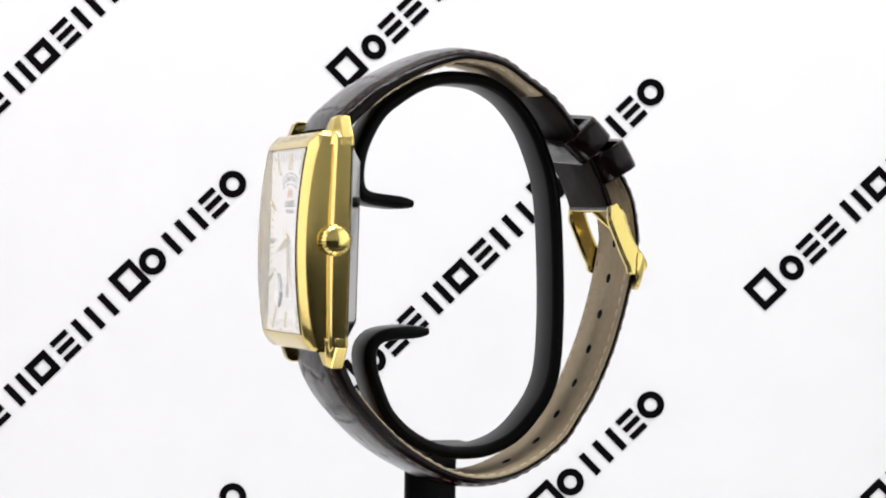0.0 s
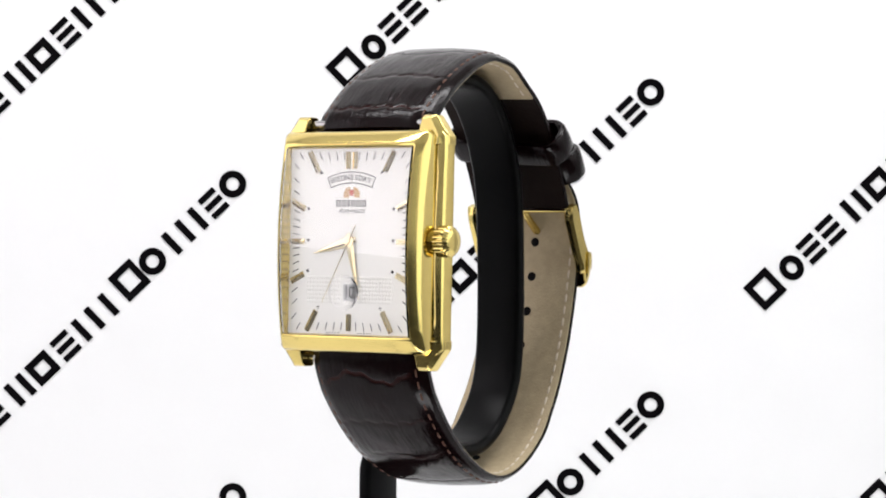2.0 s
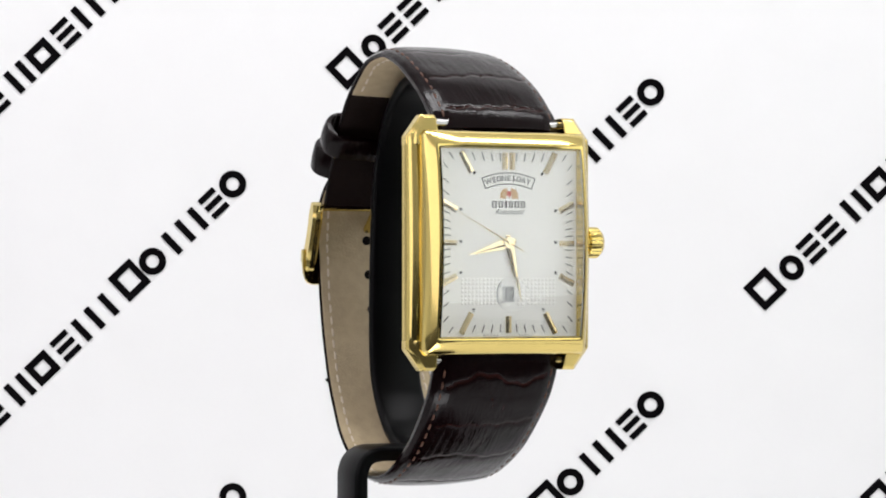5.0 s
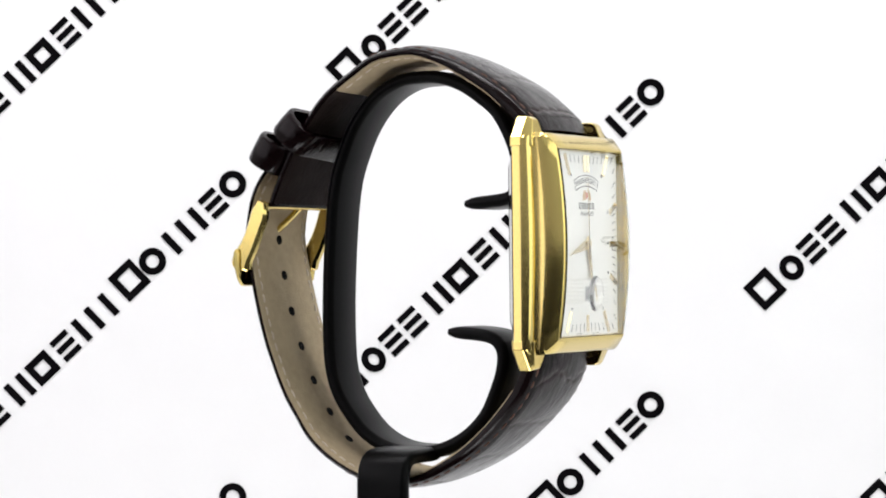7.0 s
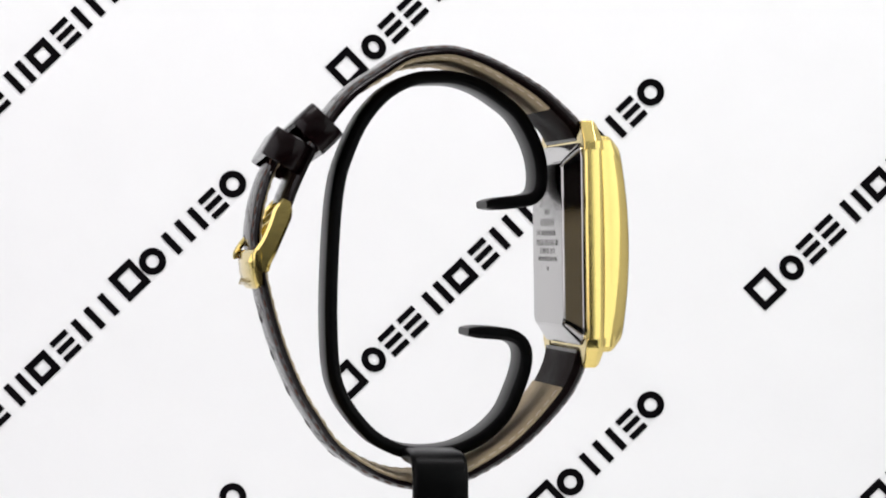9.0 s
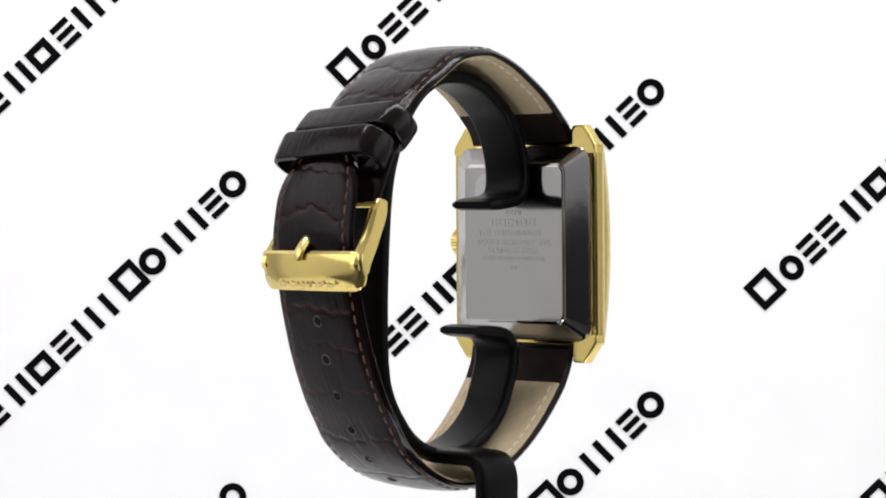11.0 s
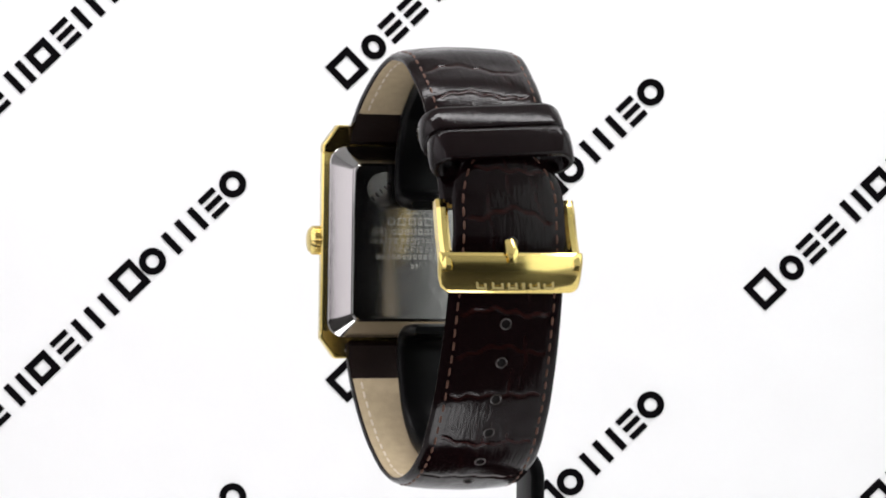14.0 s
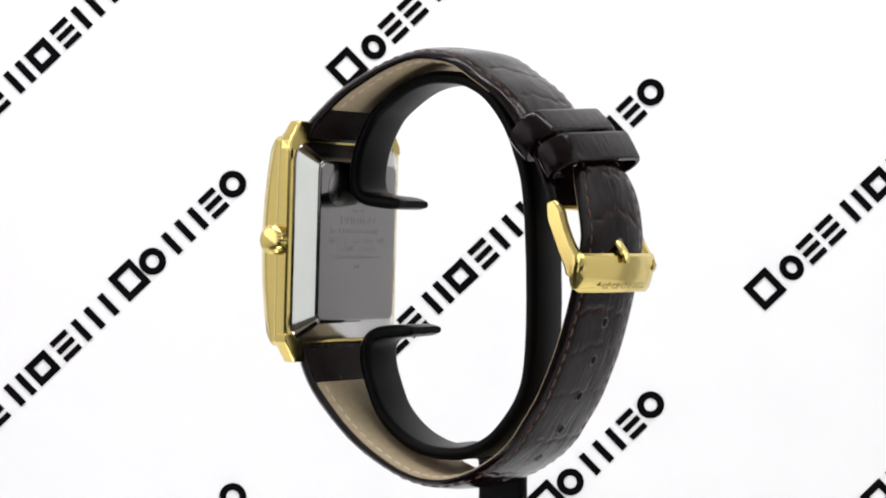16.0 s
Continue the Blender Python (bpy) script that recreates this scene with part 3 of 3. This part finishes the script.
class Band:
    """A strap half: its outer line, half widths, thickness and creases."""

    def __init__(self, ctrl, sign, w0, w1, thick0, thick1, pointed, seed, drift):
        self.line = [Vector((0, p[0], p[1])) for p in curve_points([(y, z, 0) for y, z in ctrl], 0.35)]
        self.sign, self.w0, self.w1, self.t0, self.t1, self.pointed, self.drift = sign, w0, w1, thick0, thick1, pointed, drift
        self.twist = -0.035
        self.step = sum((b - a).length for a, b in zip(self.line, self.line[1:])) / (len(self.line) - 1)
        self.length = self.step * (len(self.line) - 1)
        rnd = random.Random(seed)
        self.creases, s = [], 4.0
        while s < self.length - 3:
            self.creases.append((s, rnd.uniform(-1.3, 1.3), rnd.uniform(0, 6.3), rnd.uniform(0.45, 1.0), rnd.uniform(-0.09, 0.09)))
            s += rnd.uniform(6.0, 11.0)
        self.seams = [(rnd.uniform(0, self.length), rnd.uniform(-5.5, 5.5), rnd.uniform(3, 5), rnd.uniform(-0.2, 0.2)) for _ in range(round(self.length / 5))]

    def at(self, s):
        i = max(0, min(len(self.line) - 2, s / self.step))
        k = min(int(i), len(self.line) - 2)
        p = self.line[k].lerp(self.line[k + 1], i - k)
        f = min(1, s / (self.length * 0.6))
        p = p + Vector((self.drift * f * f * (3 - 2 * f), 0, 0))
        roll = self.twist * f * f * (3 - 2 * f)
        t = (self.line[min(k + 3, len(self.line) - 1)] - self.line[max(k - 2, 0)]).normalized()
        nor = Vector((0, -t.z, t.y)) * self.sign
        self.side = Vector((1, 0, 0)) + nor * roll
        return p, t, nor

    def half(self, s):
        f = s / self.length
        w = self.w0 + (self.w1 - self.w0) * min(1, f * 1.15)
        if self.pointed and s > self.length - 11:
            q = (s - self.length + 11) / 11
            w *= math.sqrt(max(0.05, 1 - 0.92 * q * q))
        return w / 2

    def thick(self, s):
        f = min(1, s / (self.length * 0.45))
        return self.t0 + (self.t1 - self.t0) * f * f * (3 - 2 * f)

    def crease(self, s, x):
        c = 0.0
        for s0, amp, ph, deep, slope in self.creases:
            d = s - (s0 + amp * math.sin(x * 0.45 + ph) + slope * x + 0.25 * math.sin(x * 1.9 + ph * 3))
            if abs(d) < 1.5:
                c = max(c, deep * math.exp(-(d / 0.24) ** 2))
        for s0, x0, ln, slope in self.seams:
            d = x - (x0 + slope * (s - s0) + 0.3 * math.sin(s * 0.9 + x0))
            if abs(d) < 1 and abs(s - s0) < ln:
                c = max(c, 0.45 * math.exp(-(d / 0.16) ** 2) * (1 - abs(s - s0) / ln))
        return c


def make_strap(watch, name, band, label, bare):
    bm = bmesh.new()
    n = 44
    uv = bm.loops.layers.uv.new("strap")
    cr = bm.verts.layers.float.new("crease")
    rows, where = [], {}
    steps = len(band.line)
    for i in range(steps):
        s = i * band.step
        p, t, nor = band.at(s)
        hw, th = band.half(s), band.thick(s)
        row = []
        for j in range(n + 1):
            f = -1 + 2 * j / n
            x = hw * f
            e = abs(f)
            pad = (1 - math.exp(-((1 - e) * hw / 1.5) ** 2)) * 0.22 * th
            groove = 0.10 * math.exp(-(((1 - e) * hw - 1.55) / 0.3) ** 2)
            inside = min(1, max(0, ((1 - e) * hw - 1.9) / 0.8))
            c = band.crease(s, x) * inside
            h = pad - 0.22 * th - 0.70 * e * e - groove - 0.21 * c + 0.05 * noise.noise(Vector((x * 0.35, s * 0.28, band.sign * 7)))
            if e > 0.995:
                h -= 0.18 * th
            v = bm.verts.new((band.side * x + p + nor * h) * MM)
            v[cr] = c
            where[v] = (x, s)
            row.append(v)
        for f in (1.0, 0.985, -0.985, -1.0):
            drop = th * (0.86 if abs(f) == 1.0 else 1.0)
            v = bm.verts.new((band.side * (hw * f) + p - nor * drop) * MM)
            where[v] = (hw * f * 1.2, s)
            row.append(v)
        rows.append(row)
    m = len(rows[0])
    for a, b in zip(rows, rows[1:]):
        for j in range(m):
            bm.faces.new((a[j], a[(j + 1) % m], b[(j + 1) % m], b[j]))
    bm.faces.new(rows[0]), bm.faces.new(rows[-1])
    for f in bm.faces:
        for l in f.loops:
            l[uv].uv = where[l.vert]
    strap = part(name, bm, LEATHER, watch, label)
    # beige lining
    bm = bmesh.new()
    rows = []
    for i in range(steps):
        s = i * band.step
        if s < bare[0] or s > band.length - bare[1]:
            continue
        p, t, nor = band.at(s)
        hw, th = band.half(s) - 0.35, band.thick(s)
        rows.append([(band.side * x + p - nor * (th + d)) * MM for x, d in ((-hw, -0.3), (-hw, 0.2), (-hw + 0.4, 0.32), (0, 0.36), (hw - 0.4, 0.32), (hw, 0.2), (hw, -0.3))])
    loft(bm, rows)
    lining = part("lining", bm, LINING, strap, "beige leather lining")
    # dull leather on the bare ends of the inner face
    for s0, s1 in ((0.6, bare[0]), (band.length - bare[1], band.length - 0.6)):
        if s1 - s0 < 3:
            continue
        bm = bmesh.new()
        rows = []
        for i in range(round((s1 - s0) / 0.7) + 1):
            s = min(s0 + 0.7 * i, s1)
            p, t, nor = band.at(s)
            hw, th = band.half(s) - 0.3, band.thick(s)
            rows.append([(band.side * x + p - nor * (th + d)) * MM for x, d in ((-hw, -0.3), (-hw, 0.04), (-hw + 0.4, 0.1), (0, 0.12), (hw - 0.4, 0.1), (hw, 0.04), (hw, -0.3))])
        loft(bm, rows)
        part("inner_leather", bm, DULL_LEATHER, strap, "dull dark brown leather")
    # stitches on both faces
    mesh_bm = bmesh.new()
    loft(mesh_bm, [ellipse_ring(r * MM, r * 0.7 * MM, 6, Vector((0, v, dz)) * MM, Vector((1, 0, 0)), Vector((0, 0, 1)))
                   for r, v, dz in ((0.10, -0.85, -0.12), (0.19, -0.5, 0.03), (0.21, 0.0, 0.08), (0.19, 0.5, 0.03), (0.10, 0.85, -0.12))])
    first = None
    s = 3.2
    rnd = random.Random(5)
    while s < band.length - (3.0 if band.pointed else 6.0):
        p, t, nor = band.at(s)
        for side in (-1, 1):
            x = side * (band.half(s) - 1.55 + rnd.uniform(-0.05, 0.05))
            nx = band.side.copy()
            swing = side * (band.half(s + 0.5) - band.half(s - 0.5))
            ty = (t + nx * swing).normalized()
            nz = nor
            nx = ty.cross(nz).normalized()
            rot = Matrix((nx, ty, nz)).transposed().to_4x4()
            at = Matrix.Translation((p + nor * (-0.13 * band.thick(s) - 0.02 - 0.70 * (1 - 1.55 / band.half(s)) ** 2) + band.side * x) * MM)
            if first is None:
                first = part("stitch", mesh_bm, THREAD, strap, m=at @ rot)
                pale_bm = bmesh.new()
                pale_bm.from_mesh(first.data)
                pale = None
            else:
                again(first, at @ rot, strap)
            if bare[0] < s < band.length - bare[1]:
                at = Matrix.Translation((p - nor * (band.thick(s) + 0.31) + band.side * (x * 0.99)) * MM)
                flip = Matrix((-nx, ty, -nz)).transposed().to_4x4()
                if pale is None:
                    pale = part("lining_stitch", pale_bm, THREAD_PALE, strap, m=at @ flip)
                else:
                    again(pale, at @ flip, strap)
        s += 2.15
    return strap


def make_holes(strap, band):
    first = None
    for zt in (-0.4, -6.5, -12.6, -18.7, -24.4, -29.8, -34.6, -38.2):
        i = min((k for k in range(len(band.line)) if band.line[k].y > 5 and band.line[k].z < 1.5), key=lambda k: abs(band.line[k].z - zt))
        s = i * band.step
        p, t, nor = band.at(s)
        rot = Matrix((Vector((1, 0, 0)), t, nor)).transposed().to_4x4()
        rot = rot if rot.determinant() > 0 else Matrix((Vector((-1, 0, 0)), t, nor)).transposed().to_4x4()
        at = Matrix.Translation((p - nor * 0.02) * MM)
        if first is None:
            bm = bmesh.new()
            th = band.thick(s) + 0.42
            ax, ay = Vector((1, 0, 0)), Vector((0, 1, 0))
            # strap stays unpierced: closed dark discs on both faces imitate the holes' shade
            loft(bm, [ellipse_ring(r * MM, r * MM, 14, Vector((0, 0, h)) * MM, ax, ay) for r, h in ((0.72, -0.3), (0.72, 0.035), (0.3, 0.03))], cap=(False, True))
            loft(bm, [ellipse_ring(r * MM, r * MM, 14, Vector((0, 0, h)) * MM, ax, ay) for r, h in ((0.8, -th + 0.1), (0.78, -th - 0.03), (0.6, -th - 0.04), (0.56, -th + 0.0))], cap=(False, True))
            first = part("hole_shade_disc", bm, HOLE_SHADE, strap, "dark disc for the shade inside a punched hole", at @ rot)
            bm = bmesh.new()
            loft(bm, [ellipse_ring(r * MM, r * MM, 16, Vector((0, 0, h)) * MM, ax, ay) for r, h in ((1.0, -0.15), (0.95, 0.07), (0.82, 0.11), (0.70, 0.05), (0.68, -0.1))], cap=(False, False))
            rim = part("hole_rim", bm, HOLE_RIM, strap, "raised worn edge", at @ rot)
        else:
            again(first, at @ rot, strap)
            again(rim, at @ rot, strap)


def make_keeper(watch, outer, t, thick, along, wide):
    """A leather loop round both strap ends."""
    t = Vector((0, *t)).normalized()
    nor = Vector((0, -t.z, t.y))
    c = Vector((-0.85, *outer)) - nor * (thick / 2)
    bm = bmesh.new()
    uv = bm.loops.layers.uv.new("strap")
    rows = []
    def bulge(ring):
        """Bows the outer face outward."""
        return [(u, w + (0.7 * (1 - (2 * u / wide) ** 2) if w > 0 else 0)) for u, w in ring]
    a, b = bulge(rounded(wide, thick, 2.9, 8)), bulge(rounded(wide - 1.8, thick - 1.8, 2.0, 8))
    L = along / 2
    for ring, v, k in ((a, -L, 0.96), (a, -L + 0.15, 0.985), (a, -L + 0.5, 1.0), (a, 0.0, 1.008), (a, L - 0.5, 1.0), (a, L - 0.15, 0.985), (a, L, 0.96), (b, L, 1.0), (b, -L, 1.0)):
        rows.append([(c + (Vector((1, 0, 0)) - nor * 0.05) * (u * k) + nor * (w * k) + t * (v + 0.35 * math.sin(u * 0.25))) * MM for u, w in ring])
    rows.append(rows[0])
    loft(bm, rows, cap=(False, False))
    bmesh.ops.remove_doubles(bm, verts=bm.verts, dist=1e-6)
    for f in bm.faces:
        for l in f.loops:
            l[uv].uv = (l.vert.co.x / MM, (l.vert.co.z + l.vert.co.y) / MM * 2)
    return part("keeper_loop", bm, LEATHER, watch, "dark brown leather keeper loop")


def make_buckle(watch):
    buckle = new("buckle")
    buckle.parent = watch
    buckle.matrix_basis = pose(-1.05 * MM, 32.4 * MM, 0, 0, 0, -3.2) @ pose(0, -33.0 * MM, 0)
    tagged(buckle, "polished gold pin buckle")
    section = [(32.9, -1.8), (33.7, -1.85), (34.05, -2.3), (34.15, -3.4), (33.95, -5.6), (33.35, -7.5), (32.95, -7.95), (32.5, -7.8), (32.6, -5.6), (32.7, -4.0), (32.6, -2.6)]
    bm = bmesh.new()
    rows = []
    for x, k in ((-11.3, 0.62), (-11.15, 0.85), (-10.8, 1.0), (-10.2, 1.0), (-9.5, 1.0), (-6, 1.0), (-3, 1.0), (0, 1.0), (3, 1.0), (6, 1.0), (9.5, 1.0), (10.2, 1.0), (10.8, 1.0), (11.15, 0.85), (11.3, 0.62)):
        sag = -0.012 * x * x
        cy, cz = 33.2, -4.6
        lift = 2.2 - math.sqrt(max(0.0, 2.2 ** 2 - max(0.0, abs(x) - 9.1) ** 2))
        rows.append([Vector((x, cy + (y - cy) * k + sag, cz + (z - cz) * (1 if z > cz else k) + (lift if z < -4.5 else 0))) * MM for y, z in section])
    loft(bm, rows)
    plate_ob = part("buckle_plate", bm, GOLD, buckle)
    bm = bmesh.new()
    for x, w in ((-5.6, 1.7), (-3.3, 1.6), (-1.5, 0.5), (0.2, 1.5), (2.5, 1.8), (5.0, 1.6)):
        for u, v, du, dv in ((0, 0.85, w / 2, 0.16), (0, -0.85, w / 2, 0.16), (-w / 2 + 0.18, 0, 0.18, 0.85), (w / 2 - 0.18, 0, 0.18, 0.85)):
            box(bm, ((u - du) * MM, -0.02 * MM, (v - dv) * MM), ((u + du) * MM, 0.03 * MM, (v + dv) * MM), pose(x * MM, (33.66 - 0.012 * x * x) * MM, -6.4 * MM, 18, 0, 0))
    part("etched_mark", bm, ETCHED, plate_ob, smooth=False)
    for side in (-1, 1):
        bm = bmesh.new()
        line = curve_points([(27.3, 6.0, 0), (27.9, 4.6, 0), (29.4, 1.6, 0), (31.0, -1.2, 0), (32.6, -3.4, 0), (33.3, -5.0, 0)], 0.6)
        rows = []
        for i, p in enumerate(line):
            q = (line[min(i + 1, len(line) - 1)] - line[max(i - 1, 0)]).normalized()
            nrm = Vector((0, -q.y, q.x))
            f = i / (len(line) - 1)
            w = 1.8 * min(1, 0.45 + 3.2 * f) * (1 - 0.20 * math.sin(math.pi * min(1, f * 1.1)) * 0.9) * (0.75 if i == len(line) - 1 else 1)
            rows.append([(Vector((side * 10.05, p.x - 1.5 * f, p.y)) + nrm * (u * w) + Vector((side * v, 0, 0))) * MM for u, v in ((-1, 0.4), (-0.7, 0.9), (0.7, 0.9), (1, 0.4), (1, -0.4), (0.7, -0.85), (-0.7, -0.85), (-1, -0.4))])
        loft(bm, rows)
        part("buckle_arm", bm, GOLD, buckle)
    bm = bmesh.new()
    line = curve_points([(0.5, 27.2, 5.2), (0.5, 29.4, 3.2), (0.5, 31.6, 1.4), (0.5, 33.1, -0.2), (0.5, 34.1, -1.5), (0.5, 34.6, -2.5), (0.5, 34.5, -3.3)], 0.5)
    rows = []
    for i, p in enumerate(line):
        q = (line[min(i + 1, len(line) - 1)] - line[max(i - 1, 0)]).normalized()
        f = i / (len(line) - 1)
        w = 0.65 + 0.45 * f if f < 0.9 else 0.85 * (1.25 - f) / 0.35
        rows.append(ellipse_ring(w * MM, 0.5 * MM, 12, p * MM, Vector((1, 0, 0)), q.cross(Vector((1, 0, 0))).normalized()))
    loft(bm, rows)
    part("prong", bm, GOLD, buckle)
    bm = bmesh.new()
    loft(bm, [ellipse_ring(0.6 * MM, 0.6 * MM, 12, Vector((x, 27.3, 5.4)) * MM, Vector((0, 1, 0)), Vector((0, 0, 1))) for x in (-10, 10)])
    part("hinge_pin", bm, GOLD, buckle)


def make_watch():
    watch = new("wristwatch")
    tagged(watch, "gold rectangular wristwatch with dark brown crocodile-embossed leather strap", "wristwatch")
    make_case(watch)
    make_dial(watch)
    a = Band(STRAP_A, 1, 21.5, 19.0, 3.0, 2.1, False, 11, -0.95)
    b = Band(STRAP_B, -1, 21.5, 17.7, 3.0, 1.7, True, 23, -0.85)
    make_strap(watch, "upper_strap", a, "dark brown crocodile-embossed leather strap half", (8.0, 24.0))
    lower = make_strap(watch, "lower_strap", b, "dark brown crocodile-embossed strap half with holes", (8.0, 1.5))
    make_holes(lower, b)
    for y, z in ((-20.5, 18.0), (-21.0, -18.5)):
        bm = bmesh.new()
        loft(bm, [ellipse_ring(0.75 * MM, 0.75 * MM, 14, Vector((x, y, z)) * MM, Vector((0, 1, 0)), Vector((0, 0, 1))) for x in (-11.0, 11.0)])
        part("spring_bar", bm, STEEL, watch)
    make_keeper(watch, (24.4, 19.2), (0.70, -0.71), 6.8, 4.6, 22.8)
    make_keeper(watch, (29.4, 15.0), (0.50, -0.86), 6.2, 5.0, 22.6)
    make_buckle(watch)
    points = [pointer("hour_pointer", 7.3, 1.5, 1.2, DIAL_Y - 0.18, watch, "short tapered gold hour pointer"),
              pointer("minute_pointer", 9.3, 1.35, 1.2, DIAL_Y - 0.34, watch, "long tapered gold minute pointer"),
              pointer("second_pointer", 10.8, 0.28, 2.8, DIAL_Y - 0.5, watch, "thin gold second pointer")]
    return watch, points


stand = make_stand()
watch, pointers = make_watch()


def motions():
    rows = [(t, pose(0, 0, 0, 0, 0, a)) for t, a in TURN]
    walk(stand, rows)
    walk(watch, rows)
    for ob, start, rate, y in ((pointers[0], 254.2, 0.042, -0.18), (pointers[1], 166.0, 0.5, -0.34), (pointers[2], 147.0, 30.0, -0.5)):
        walk(ob, [(t, TILT @ pose(0, (DIAL_Y + y) * MM, 0, 0, start + rate * t, 0)) for t in range(0, 17, 2)])


motions()
